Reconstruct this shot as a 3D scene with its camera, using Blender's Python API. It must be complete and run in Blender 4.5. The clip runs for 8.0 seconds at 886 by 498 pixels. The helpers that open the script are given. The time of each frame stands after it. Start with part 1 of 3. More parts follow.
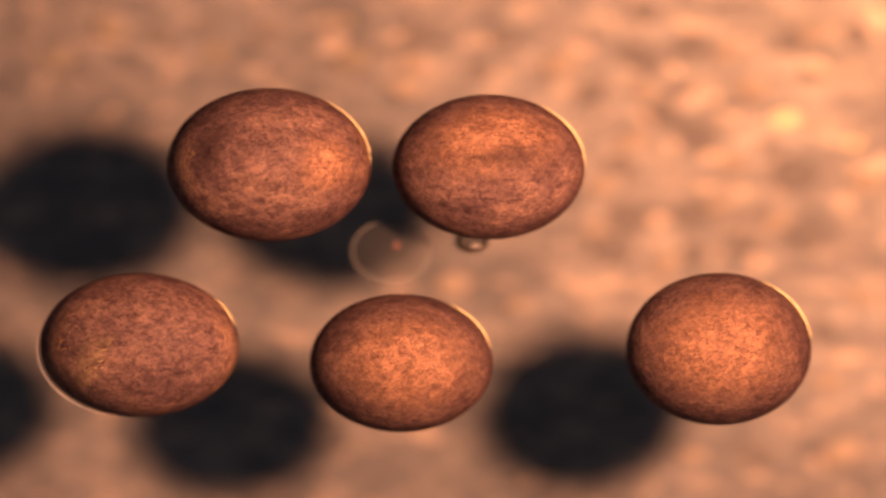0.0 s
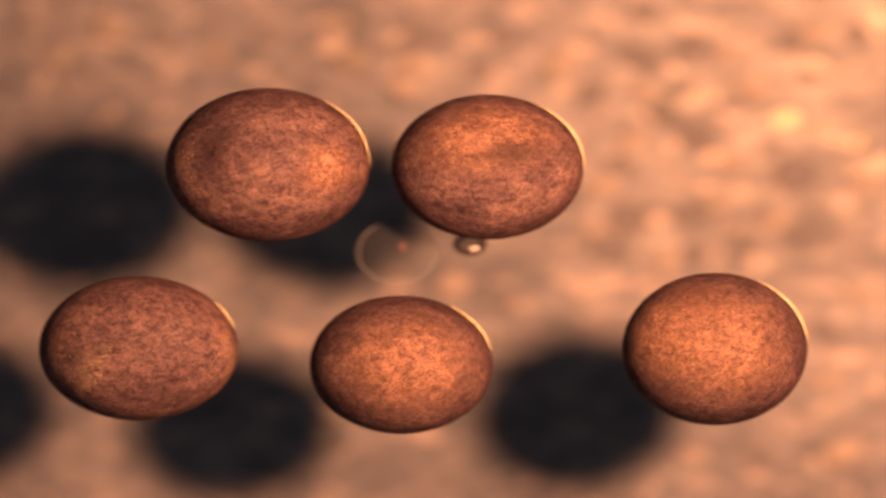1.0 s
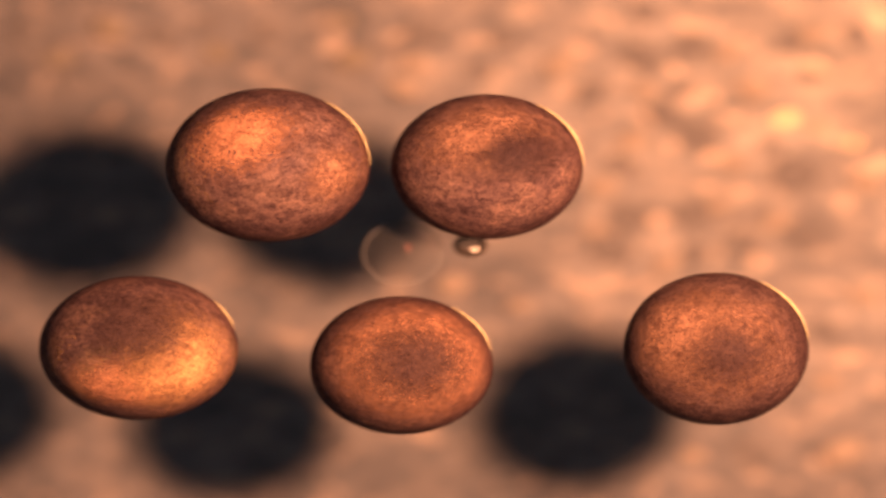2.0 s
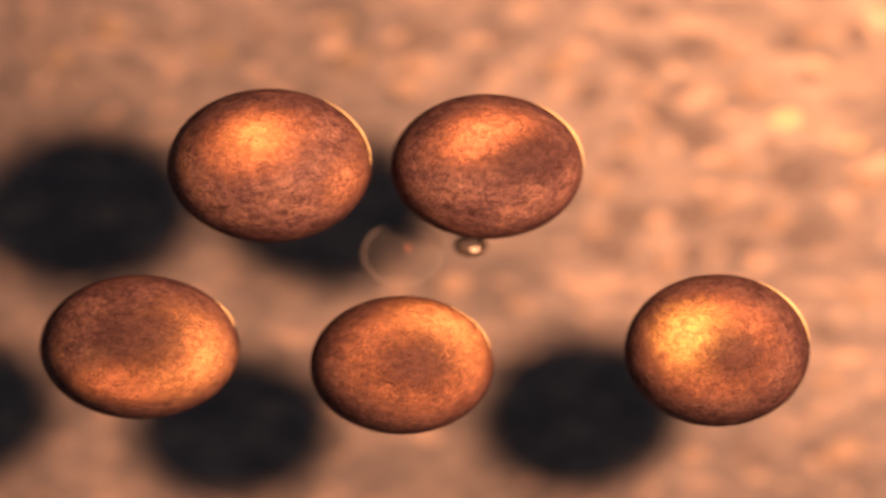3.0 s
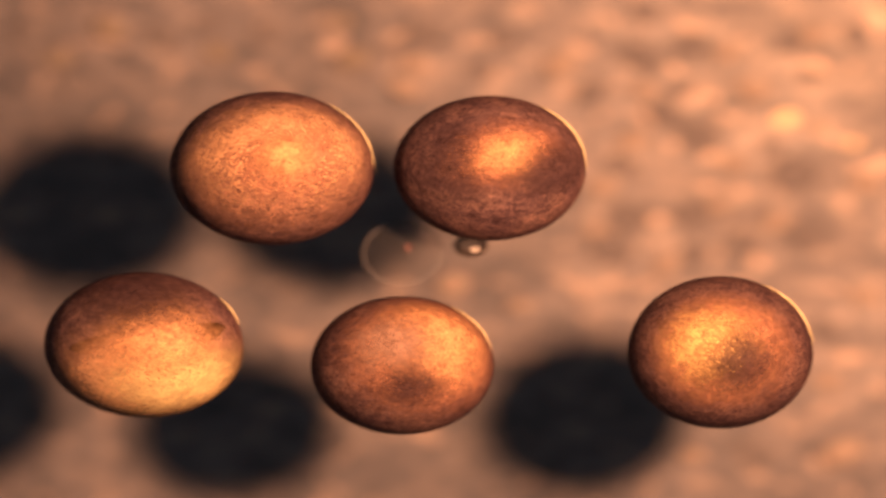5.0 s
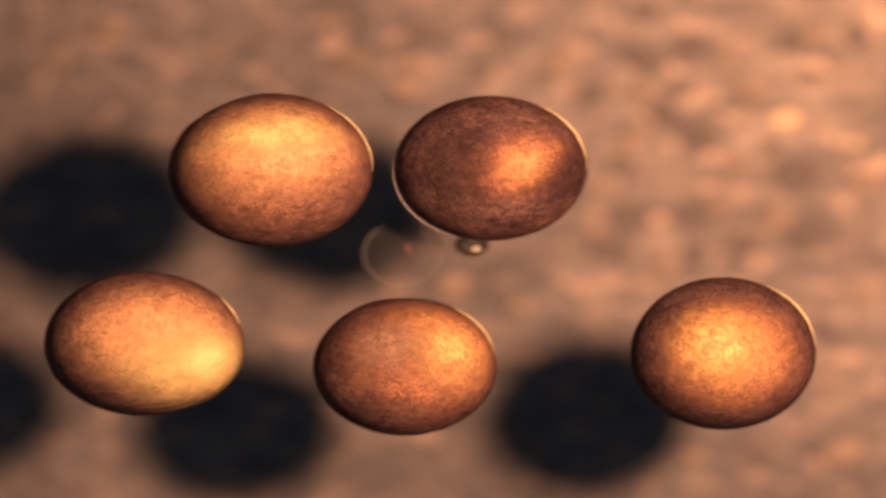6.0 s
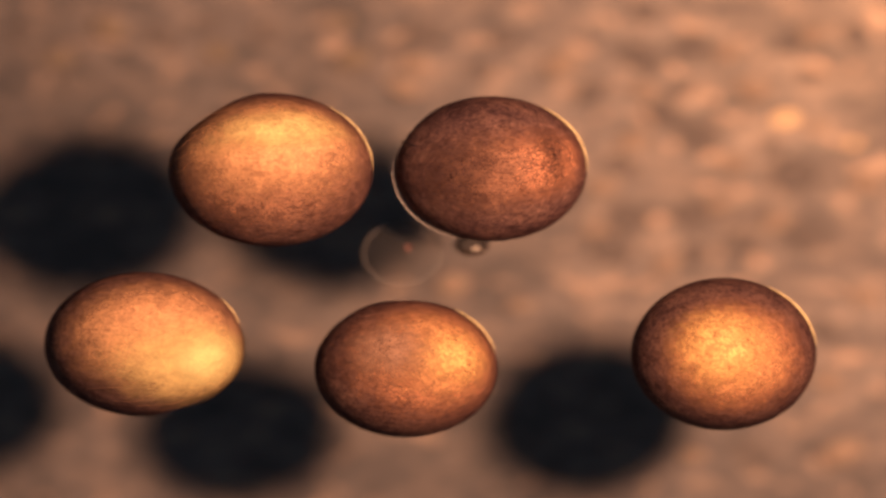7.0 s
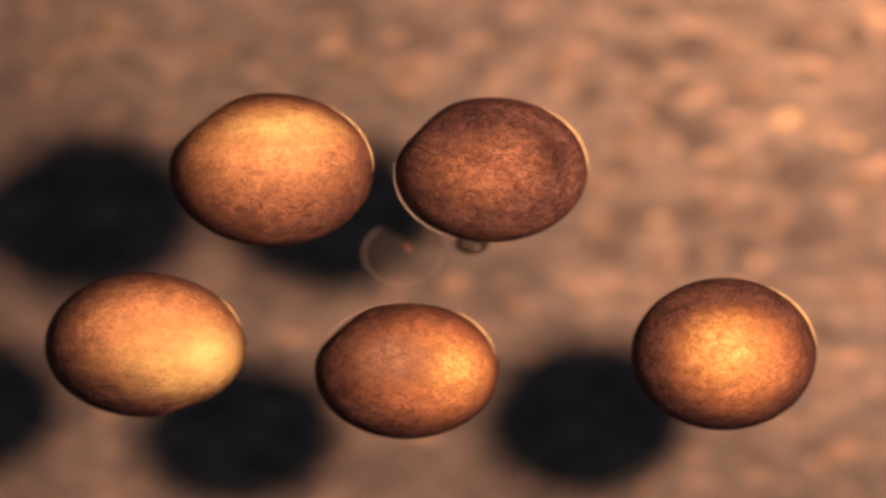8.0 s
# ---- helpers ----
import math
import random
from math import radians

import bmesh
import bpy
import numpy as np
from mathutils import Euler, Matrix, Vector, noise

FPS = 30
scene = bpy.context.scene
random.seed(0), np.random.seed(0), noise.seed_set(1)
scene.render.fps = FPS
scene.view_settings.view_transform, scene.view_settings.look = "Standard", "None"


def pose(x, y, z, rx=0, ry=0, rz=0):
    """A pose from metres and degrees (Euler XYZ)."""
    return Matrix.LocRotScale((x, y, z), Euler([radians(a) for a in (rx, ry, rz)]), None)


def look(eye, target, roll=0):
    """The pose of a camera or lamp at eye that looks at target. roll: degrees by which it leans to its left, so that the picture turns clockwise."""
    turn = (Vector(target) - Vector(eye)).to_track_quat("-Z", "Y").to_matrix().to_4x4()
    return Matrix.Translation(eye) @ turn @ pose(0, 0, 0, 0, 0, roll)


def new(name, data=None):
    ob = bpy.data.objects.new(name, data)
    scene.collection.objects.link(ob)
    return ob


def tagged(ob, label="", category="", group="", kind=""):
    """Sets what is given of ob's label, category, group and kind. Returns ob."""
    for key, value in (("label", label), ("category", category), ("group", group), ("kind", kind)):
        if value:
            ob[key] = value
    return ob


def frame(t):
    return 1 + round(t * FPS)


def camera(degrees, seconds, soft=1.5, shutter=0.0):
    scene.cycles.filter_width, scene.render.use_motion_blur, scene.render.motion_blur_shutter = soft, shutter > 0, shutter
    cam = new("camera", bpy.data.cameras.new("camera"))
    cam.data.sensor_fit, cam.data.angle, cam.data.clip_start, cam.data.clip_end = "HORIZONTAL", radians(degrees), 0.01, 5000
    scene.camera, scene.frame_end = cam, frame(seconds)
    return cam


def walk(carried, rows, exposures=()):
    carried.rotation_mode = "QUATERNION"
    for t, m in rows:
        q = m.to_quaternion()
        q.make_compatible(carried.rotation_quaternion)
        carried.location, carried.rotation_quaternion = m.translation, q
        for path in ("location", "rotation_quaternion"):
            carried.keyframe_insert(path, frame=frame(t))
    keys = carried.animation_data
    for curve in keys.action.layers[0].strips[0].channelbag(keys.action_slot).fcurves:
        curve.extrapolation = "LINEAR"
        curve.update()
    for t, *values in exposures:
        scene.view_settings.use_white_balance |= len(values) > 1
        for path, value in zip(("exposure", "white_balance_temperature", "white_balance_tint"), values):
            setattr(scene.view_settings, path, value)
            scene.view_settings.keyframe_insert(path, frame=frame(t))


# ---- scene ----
# Frog embryos, about 1.3 mm long, on the bottom of a clear dish over a mottled stage, seen straight down through a low-power microscope.
MM = 0.001
WIDE = 6.0 * MM            # breadth of the view at the height of the embryos
FAR = 150 * MM             # working distance of the microscope
MID = 0.5 * MM             # height of the embryos' middles over the dish bottom
K = WIDE / 1568
STAGE_Z = -2.0 * MM         # height of the stage under the dish

cam = camera(math.degrees(2 * math.atan(WIDE / 2 / FAR)), 8.0, soft=2.5)
cam.data.dof.use_dof = True
cam.data.dof.focus_distance = FAR - 0.42 * MM
cam.data.dof.aperture_fstop = 112
cam.data.dof.aperture_ratio = 0.75
cam.data.dof.aperture_blades = 0
EYE = pose(0, 0, MID + FAR)
walk(cam, [(0, EYE), (8, EYE)], exposures=[(0, 0.0, 6450, 10), (3.0, 0.05, 6450, 10), (3.4, -0.12, 6450, 11), (4.5, -0.12, 6400, 9), (5.8, -0.45, 5800, 2), (8, -0.67, 5550, -2)])

# ---- light: one warm fibre-optic lamp, high on one side ----
world = bpy.data.worlds.new("dim_room")
scene.world = world
world.use_nodes = True
world.node_tree.nodes["Background"].inputs["Color"].default_value = (0.98, 0.92, 1.09, 1)
world.node_tree.nodes["Background"].inputs["Strength"].default_value = 0.088

spot = bpy.data.lights.new("microscope_lamp", "SPOT")
spot.energy = 0.0905
spot.color = (1.0, 0.441, 0.252)
spot.spot_size = radians(48)
spot.spot_blend = 1.0
spot.shadow_soft_size = 1.35 * MM
lamp = new("microscope_lamp", spot)
lamp.matrix_world = look((9.35 * MM, 2.95 * MM, 21.0 * MM), (1.9 * MM, 0.8 * MM, 0))


# ---- node helpers ----
def material(name):
    m = bpy.data.materials.new(name)
    m.use_nodes = True
    return m, m.node_tree, m.node_tree.nodes["Principled BSDF"]


def node(tree, kind, **values):
    n = tree.nodes.new(kind)
    for key, value in values.items():
        n.inputs[key.replace("_", " ")].default_value = value
    return n


def noise_of(tree, coords, scale, detail=3.0, rough=0.55, distortion=0.0):
    n = node(tree, "ShaderNodeTexNoise", Scale=scale, Detail=detail, Roughness=rough, Distortion=distortion)
    tree.links.new(coords, n.inputs["Vector"])
    return n.outputs["Fac"]


def ramp(tree, fac, *stops):
    n = tree.nodes.new("ShaderNodeValToRGB")
    while len(n.color_ramp.elements) < len(stops):
        n.color_ramp.elements.new(0.5)
    for e, (place, colour) in zip(n.color_ramp.elements, stops):
        e.position, e.color = place, (*colour, 1)
    tree.links.new(fac, n.inputs["Fac"])
    return n.outputs["Color"]


def mixed(tree, kind, fac, a, b):
    n = tree.nodes.new("ShaderNodeMix")
    n.data_type, n.blend_type = "RGBA", kind
    for value, socket in ((fac, n.inputs[0]), (a, n.inputs[6]), (b, n.inputs[7])):
        if isinstance(value, (int, float)):
            socket.default_value = value
        elif isinstance(value, tuple):
            socket.default_value = (*value, 1)
        else:
            tree.links.new(value, socket)
    return n.outputs[2]


# ---- materials ----
def tone(colour, by):
    return tuple(c * by for c in colour)


def stage_material():
    m, tree, p = material("mottled_stage")
    co = own = tree.nodes.new("ShaderNodeTexCoord").outputs["Object"]
    wide = node(tree, "ShaderNodeMapping", Scale=(0.75, 1.0, 1.0))
    tree.links.new(co, wide.inputs["Vector"])
    co = wide.outputs["Vector"]
    broad = noise_of(tree, co, 1250, 2.0)
    flakes = noise_of(tree, co, 5600, 3.0, 0.62)
    fine = noise_of(tree, co, 10500, 3.0, 0.6)
    a = ramp(tree, flakes, (0.36, (0.092, 0.088, 0.080)), (0.50, (0.136, 0.125, 0.110)), (0.62, (0.195, 0.170, 0.139)))
    b = ramp(tree, broad, (0.35, (0.60, 0.60, 0.60)), (0.65, (1.0, 1.0, 1.0)))
    c = ramp(tree, fine, (0.36, (0.58, 0.59, 0.60)), (0.64, (1.32, 1.28, 1.22)))
    glint = ramp(tree, noise_of(tree, co, 6000, 1.0, 0.5), (0.61, (0, 0, 0)), (0.72, (1, 1, 1)))
    a = mixed(tree, "MULTIPLY", 1.0, mixed(tree, "MULTIPLY", 1.0, a, b), c)
    # light pool at the upper right painted into the colour, with a ragged border
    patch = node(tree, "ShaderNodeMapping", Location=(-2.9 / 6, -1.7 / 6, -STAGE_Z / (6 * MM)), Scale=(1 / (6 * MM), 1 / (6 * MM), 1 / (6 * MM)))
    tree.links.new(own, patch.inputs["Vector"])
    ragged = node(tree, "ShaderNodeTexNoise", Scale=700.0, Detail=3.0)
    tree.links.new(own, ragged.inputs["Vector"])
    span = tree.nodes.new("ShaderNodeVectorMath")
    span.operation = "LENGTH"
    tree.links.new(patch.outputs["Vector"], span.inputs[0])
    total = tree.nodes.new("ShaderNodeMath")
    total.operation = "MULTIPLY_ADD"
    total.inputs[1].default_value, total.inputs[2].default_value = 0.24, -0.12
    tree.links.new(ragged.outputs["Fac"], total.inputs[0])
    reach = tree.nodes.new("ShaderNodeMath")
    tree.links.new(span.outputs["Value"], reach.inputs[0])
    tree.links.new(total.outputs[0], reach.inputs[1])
    light_pool = ramp(tree, reach.outputs[0], (0.03, (2.4, 2.26, 2.0)), (0.27, (1.78, 1.70, 1.59)), (0.55, (1.08, 1.07, 1.07)), (1.0, (0.84, 0.83, 0.85)))
    tree.links.new(mixed(tree, "MULTIPLY", 1.0, mixed(tree, "MIX", glint, a, (0.29, 0.22, 0.152)), light_pool), p.inputs["Base Color"])
    p.inputs["Roughness"].default_value = 0.6
    return m


def speckled(tree, base, co, grit):
    """Mottles, grain and fine specks, multiplied over a colour."""
    mottle = noise_of(tree, co, 8.5, 4.0, 0.65, 1.0)
    grain = noise_of(tree, co, 18.0, 2.5, 0.65, 1.4)
    speck = noise_of(tree, co, 34.0, 1.0, 0.5, 0.8)
    a = mixed(tree, "MULTIPLY", min(1.0, 0.95 * grit), base, ramp(tree, mottle, (0.36, (0.60, 0.56, 0.58)), (0.5, (0.96, 0.96, 0.96)), (0.64, (1.32, 1.28, 1.19))))
    a = mixed(tree, "MULTIPLY", 0.85 * grit, a, ramp(tree, grain, (0.34, (0.60, 0.56, 0.57)), (0.47, (0.94, 0.93, 0.93)), (0.64, (1.24, 1.21, 1.15))))
    a = mixed(tree, "MULTIPLY", 0.85 * grit, a, ramp(tree, speck, (0.29, (0.48, 0.44, 0.45)), (0.40, (1.0, 1.0, 1.0))))
    return a, grain


def shifted(tree, seed):
    own = tree.nodes.new("ShaderNodeTexCoord")
    mp = node(tree, "ShaderNodeMapping", Location=(seed * 7.3, seed * 3.9, seed * 5.1))
    tree.links.new(own.outputs["Object"], mp.inputs["Vector"])
    return own, mp.outputs["Vector"]


def finish_skin(tree, p, colour, grain, grit):
    tree.links.new(colour, p.inputs["Base Color"])
    p.inputs["Roughness"].default_value = 0.6
    p.inputs["Specular IOR Level"].default_value = 0.06
    # a tinted coat, added to deepen the shade towards each limb
    p.inputs["Coat Weight"].default_value = 1.0
    p.inputs["Coat IOR"].default_value = 1.03
    p.inputs["Coat Roughness"].default_value = 0.5
    p.inputs["Coat Tint"].default_value = (0.83, 0.785, 0.80, 1)
    bump = node(tree, "ShaderNodeBump", Strength=0.25 * grit, Distance=0.000004)
    tree.links.new(grain, bump.inputs["Height"])
    tree.links.new(bump.outputs["Normal"], p.inputs["Normal"])


def skin_material(name, dark, mid, light, seed):
    """Finely speckled embryo skin."""
    m, tree, p = material(name)
    own, co = shifted(tree, seed)
    a = ramp(tree, noise_of(tree, co, 1.9, 4.0, 0.6, 0.4), (0.36, dark), (0.5, mid), (0.64, light))
    streak = node(tree, "ShaderNodeMapping", Scale=(0.28, 1.0, 1.0), Rotation=(0, 0, radians(10)))
    tree.links.new(co, streak.inputs["Vector"])
    long = noise_of(tree, streak.outputs["Vector"], 8.0, 3.0, 0.6, 0.5)
    a = mixed(tree, "MULTIPLY", 0.7, a, ramp(tree, long, (0.36, (0.74, 0.72, 0.72)), (0.5, (1.0, 1.0, 1.0)), (0.66, (1.14, 1.12, 1.1))))
    a, grain = speckled(tree, a, co, 1.0)
    finish_skin(tree, p, a, grain, 1.0)
    return m


def patch_material(name, colour, seed, cover, grit):
    """A layer of tissue that is densest in its middle and thins out to nothing at its ragged border."""
    m, tree, p = material(name)
    own, co = shifted(tree, seed)
    a = ramp(tree, noise_of(tree, co, 3.2, 4.0, 0.6, 0.4), (0.36, tone(colour, 0.84)), (0.5, colour), (0.64, tone(colour, 1.12)))
    a, grain = speckled(tree, a, co, grit)
    finish_skin(tree, p, a, grain, grit)
    middle = node(tree, "ShaderNodeMapping", Location=(-1, -1, 0), Scale=(2, 2, 1))
    tree.links.new(own.outputs["UV"], middle.inputs["Vector"])
    span = tree.nodes.new("ShaderNodeVectorMath")
    span.operation = "LENGTH"
    tree.links.new(middle.outputs["Vector"], span.inputs[0])
    total = span.outputs["Value"]
    for scale, detail, amount in ((3.5, 4.0, 0.75), (10.0, 3.0, 0.75 * grit), (22.0, 2.0, 0.65 * grit)):
        wild = noise_of(tree, co, scale, detail, 0.62, 0.8)
        shake = tree.nodes.new("ShaderNodeMath")
        shake.operation = "MULTIPLY_ADD"
        shake.inputs[1].default_value = amount
        tree.links.new(wild, shake.inputs[0])
        tree.links.new(total, shake.inputs[2])
        less = tree.nodes.new("ShaderNodeMath")
        less.operation = "SUBTRACT"
        less.inputs[1].default_value = amount / 2
        tree.links.new(shake.outputs[0], less.inputs[0])
        total = less.outputs[0]
    thin = node(tree, "ShaderNodeMapRange", From_Min=1.05, From_Max=0.2, To_Max=cover)
    thin.interpolation_type = "SMOOTHSTEP"
    tree.links.new(total, thin.inputs["Value"])
    border = node(tree, "ShaderNodeMapRange", From_Min=0.97, From_Max=0.1)
    border.interpolation_type = "SMOOTHSTEP"
    tree.links.new(span.outputs["Value"], border.inputs["Value"])
    both = tree.nodes.new("ShaderNodeMath")
    both.operation = "MULTIPLY"
    tree.links.new(thin.outputs["Result"], both.inputs[0])
    tree.links.new(border.outputs["Result"], both.inputs[1])
    tree.links.new(both.outputs[0], p.inputs["Alpha"])
    return m


def sheet_material(name):
    """A thin clear sheet: it lets light straight through and mirrors a little of it."""
    m, tree, p = material(name)
    tree.nodes.remove(p)
    mix = tree.nodes.new("ShaderNodeMixShader")
    mix.inputs[0].default_value = 0.02
    tree.links.new(tree.nodes.new("ShaderNodeBsdfTransparent").outputs[0], mix.inputs[1])
    gloss = tree.nodes.new("ShaderNodeBsdfGlossy")
    gloss.inputs["Roughness"].default_value = 0.05
    tree.links.new(gloss.outputs[0], mix.inputs[2])
    tree.links.new(mix.outputs[0], tree.nodes["Material Output"].inputs["Surface"])
    return m


def film_material(name, colour, alpha, rough):
    """A thin, faintly milky film."""
    m, tree, p = material(name)
    p.inputs["Base Color"].default_value = (*colour, 1)
    p.inputs["Alpha"].default_value = alpha
    p.inputs["Roughness"].default_value = rough
    p.inputs["Specular IOR Level"].default_value = 0.0
    return m


STAGE = stage_material()
DISH = sheet_material("clear_dish")
# shade of creases and furrows, painted as thin dark lines
CREASE_SHADE = film_material("dark_crease", (0.095, 0.06, 0.055), 1.0, 0.6)
FURROW_SHADE = film_material("orange_furrow_shade", (0.3, 0.165, 0.09), 1.0, 0.6)
VEIL = film_material("membrane_veil", (0.75, 0.7, 0.62), 0.36, 0.3)
SLACK = film_material("slack_membrane", (0.45, 0.42, 0.38), 0.3, 0.3)
# rim highlight of the membrane, painted as a pale film
RIM_GLINT = film_material("membrane_edge_and_glint", (1.0, 0.86, 0.42), 0.75, 0.3)
HAZE = film_material("milky_bubble", (0.19, 0.182, 0.158), 0.11, 0.3)
GRAIN = film_material("pale_mineral", (0.315, 0.248, 0.178), 1.0, 0.5)
# pale mineral dimmed for the stage's left, outside the painted light pool
GRAIN_DIM = film_material("dim_pale_mineral", (0.215, 0.178, 0.125), 1.0, 0.5)
FLAKE = film_material("dark_mineral", (0.148, 0.132, 0.115), 1.0, 0.6)
BRIGHT = film_material("bright_mineral", (0.95, 0.70, 0.36), 1.0, 0.5)


# ---- meshes ----
def mesh_object(name, verts, faces, mat, parent=None, label=""):
    me = bpy.data.meshes.new(name)
    me.from_pydata([tuple(v) for v in verts], [], faces)
    solid = bmesh.new()
    solid.from_mesh(me)
    bmesh.ops.recalc_face_normals(solid, faces=solid.faces)
    solid.to_mesh(me)
    solid.free()
    me.materials.append(mat)
    me.polygons.foreach_set("use_smooth", [True] * len(me.polygons))
    ob = new(name, me)
    ob.parent = parent
    return tagged(ob, label)


def ball(around, along):
    """Unit ball whose poles lie on the x axis."""
    verts = [(-1.0, 0.0, 0.0)]
    for i in range(1, along):
        s, c = math.sin(math.pi * i / along), math.cos(math.pi * i / along)
        verts += [(-c, s * math.cos(2 * math.pi * j / around), s * math.sin(2 * math.pi * j / around)) for j in range(around)]
    verts.append((1.0, 0.0, 0.0))
    at = lambda i, j: 1 + (i - 1) * around + j % around
    faces = [(0, at(1, j + 1), at(1, j)) for j in range(around)]
    for i in range(1, along - 1):
        faces += [(at(i, j), at(i, j + 1), at(i + 1, j + 1), at(i + 1, j)) for j in range(around)]
    faces += [(at(along - 1, j), at(along - 1, j + 1), len(verts) - 1) for j in range(around)]
    return np.array(verts), faces


FINE = ball(200, 120)
PLAIN = ball(96, 64)


def lumpy(shape, semi, rough=0.0, seed=0, dents=(), grain=0.0, folds=()):
    """The ball stretched to the semi-axes, with swellings, a fine grain of its own, some dents (direction, angle, depth)
    and some folds (start, end, angle, depth)."""
    verts = shape[0].copy()
    rng = np.random.default_rng(seed)
    off = Vector((seed * 3.1, seed * 1.7, seed * 0.9))
    r = 1 + rng.normal(0, 1, len(verts)) * grain
    if rough:
        r += rough * np.array([0.6 * noise.noise(Vector(v) * 9 + off) + 0.6 * noise.noise(Vector(v) * 22 + off) for v in verts])
    for way, wide, deep in dents:
        near = np.clip(1 - np.arccos(np.clip(verts @ np.array(way), -1, 1)) / radians(wide), 0, 1)
        r -= deep * near * near * (3 - 2 * near)
    for start, end, wide, deep in folds:
        nearest = np.full(len(verts), 9.0)
        for i in range(25):
            p = Vector(start).lerp(Vector(end), i / 24) + 0.05 * noise.noise_vector(Vector((i * 0.2, seed, wide)))
            half = radians(wide) * (0.25 + 0.75 * math.sin(math.pi * i / 24))
            nearest = np.minimum(nearest, np.arccos(np.clip(verts @ np.array(p.normalized()), -1, 1)) / half)
        near = np.clip(1 - nearest, 0, 1)
        r -= deep * near * near * (3 - 2 * near)
    return verts * r[:, None] * np.array(semi)


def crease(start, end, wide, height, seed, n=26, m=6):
    """A thin wavering line of painted furrow shade along the surface of an embryo, that thins out at both ends."""
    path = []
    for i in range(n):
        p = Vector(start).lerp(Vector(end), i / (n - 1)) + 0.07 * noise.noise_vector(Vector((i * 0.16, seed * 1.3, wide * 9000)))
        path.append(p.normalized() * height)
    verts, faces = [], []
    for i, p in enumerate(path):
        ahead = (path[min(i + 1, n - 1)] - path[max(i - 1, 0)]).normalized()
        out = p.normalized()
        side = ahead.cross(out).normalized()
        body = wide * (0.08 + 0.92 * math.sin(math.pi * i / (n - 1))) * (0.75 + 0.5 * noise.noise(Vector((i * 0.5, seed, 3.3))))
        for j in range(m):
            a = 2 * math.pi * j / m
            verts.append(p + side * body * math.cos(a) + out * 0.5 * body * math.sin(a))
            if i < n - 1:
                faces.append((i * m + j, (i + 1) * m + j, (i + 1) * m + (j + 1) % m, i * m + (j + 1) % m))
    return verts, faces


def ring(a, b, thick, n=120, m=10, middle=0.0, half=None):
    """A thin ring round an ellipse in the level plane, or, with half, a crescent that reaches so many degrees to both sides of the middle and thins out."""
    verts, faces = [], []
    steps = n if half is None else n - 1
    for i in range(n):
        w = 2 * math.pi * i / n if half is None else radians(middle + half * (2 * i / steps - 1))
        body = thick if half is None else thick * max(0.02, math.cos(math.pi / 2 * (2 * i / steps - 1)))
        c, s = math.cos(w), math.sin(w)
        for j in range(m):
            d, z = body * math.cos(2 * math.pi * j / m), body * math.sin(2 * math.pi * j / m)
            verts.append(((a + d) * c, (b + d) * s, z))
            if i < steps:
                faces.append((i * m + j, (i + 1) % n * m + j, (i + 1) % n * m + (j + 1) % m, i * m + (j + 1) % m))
    return verts, faces


# ---- the stage and the dish ----
def revolve(profile, n=96):
    """A solid of revolution about z from a closed profile of (radius, height)."""
    verts, faces, m = [], [], len(profile)
    for j in range(n):
        c, s = math.cos(2 * math.pi * j / n), math.sin(2 * math.pi * j / n)
        verts += [(r * c, r * s, z) for r, z in profile]
    for j in range(n):
        for i in range(m):
            faces.append((j * m + i, ((j + 1) % n) * m + i, ((j + 1) % n) * m + (i + 1) % m, j * m + (i + 1) % m))
    return verts, faces


def build_stage():
    n, half = 160, 24 * MM
    xs = np.linspace(-1, 1, n)
    xs = half * np.sign(xs) * np.abs(xs) ** 1.8
    verts = [(x, y, STAGE_Z + 0.004 * MM * noise.noise(Vector((x, y, 0)) * 900)) for y in xs for x in xs]
    faces = [(j * n + i, j * n + i + 1, (j + 1) * n + i + 1, (j + 1) * n + i) for j in range(n - 1) for i in range(n - 1)]
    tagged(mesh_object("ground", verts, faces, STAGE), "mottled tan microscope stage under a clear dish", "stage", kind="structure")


def build_dish():
    r, t = 17.5 * MM, 0.25 * MM
    low = STAGE_Z + 0.006 * MM
    profile = [(0.00001 * MM, 0), (r - 0.8 * MM, 0), (r - 0.8 * MM, 8 * MM), (r, 8 * MM), (r, low), (r - 0.8 * MM, low), (r - 0.8 * MM, -t), (0.00001 * MM, -t)]
    verts, faces = revolve(profile)
    dish = mesh_object("dish", verts, faces, DISH)
    dish.data.polygons.foreach_set("use_smooth", [False] * len(dish.data.polygons))
    tagged(dish, "clear shallow culture dish standing on the stage", "dish")


build_stage()
build_dish()


# ---- the embryos ----
def place(x, y):
    return (x - 784) * K, (441 - y) * K


def unit(u, v):
    return Vector((u, v, math.sqrt(max(0.0, 1 - u * u - v * v)))).normalized()


def between(t, rows):
    """The values of rows of (seconds, ...) at t."""
    times = [r[0] for r in rows]
    return [float(np.interp(t, times, [r[i] for r in rows])) for i in range(1, len(rows[0]))]


def turned(right, down, round_):
    """The turn that carries the top of a ball so many degrees to +x and to -y, and turns it round the upright."""
    way = Vector((radians(down), radians(right), radians(round_)))
    return Matrix.Rotation(way.length, 3, way.normalized()).to_quaternion() if way.length else Matrix.Identity(3).to_quaternion()


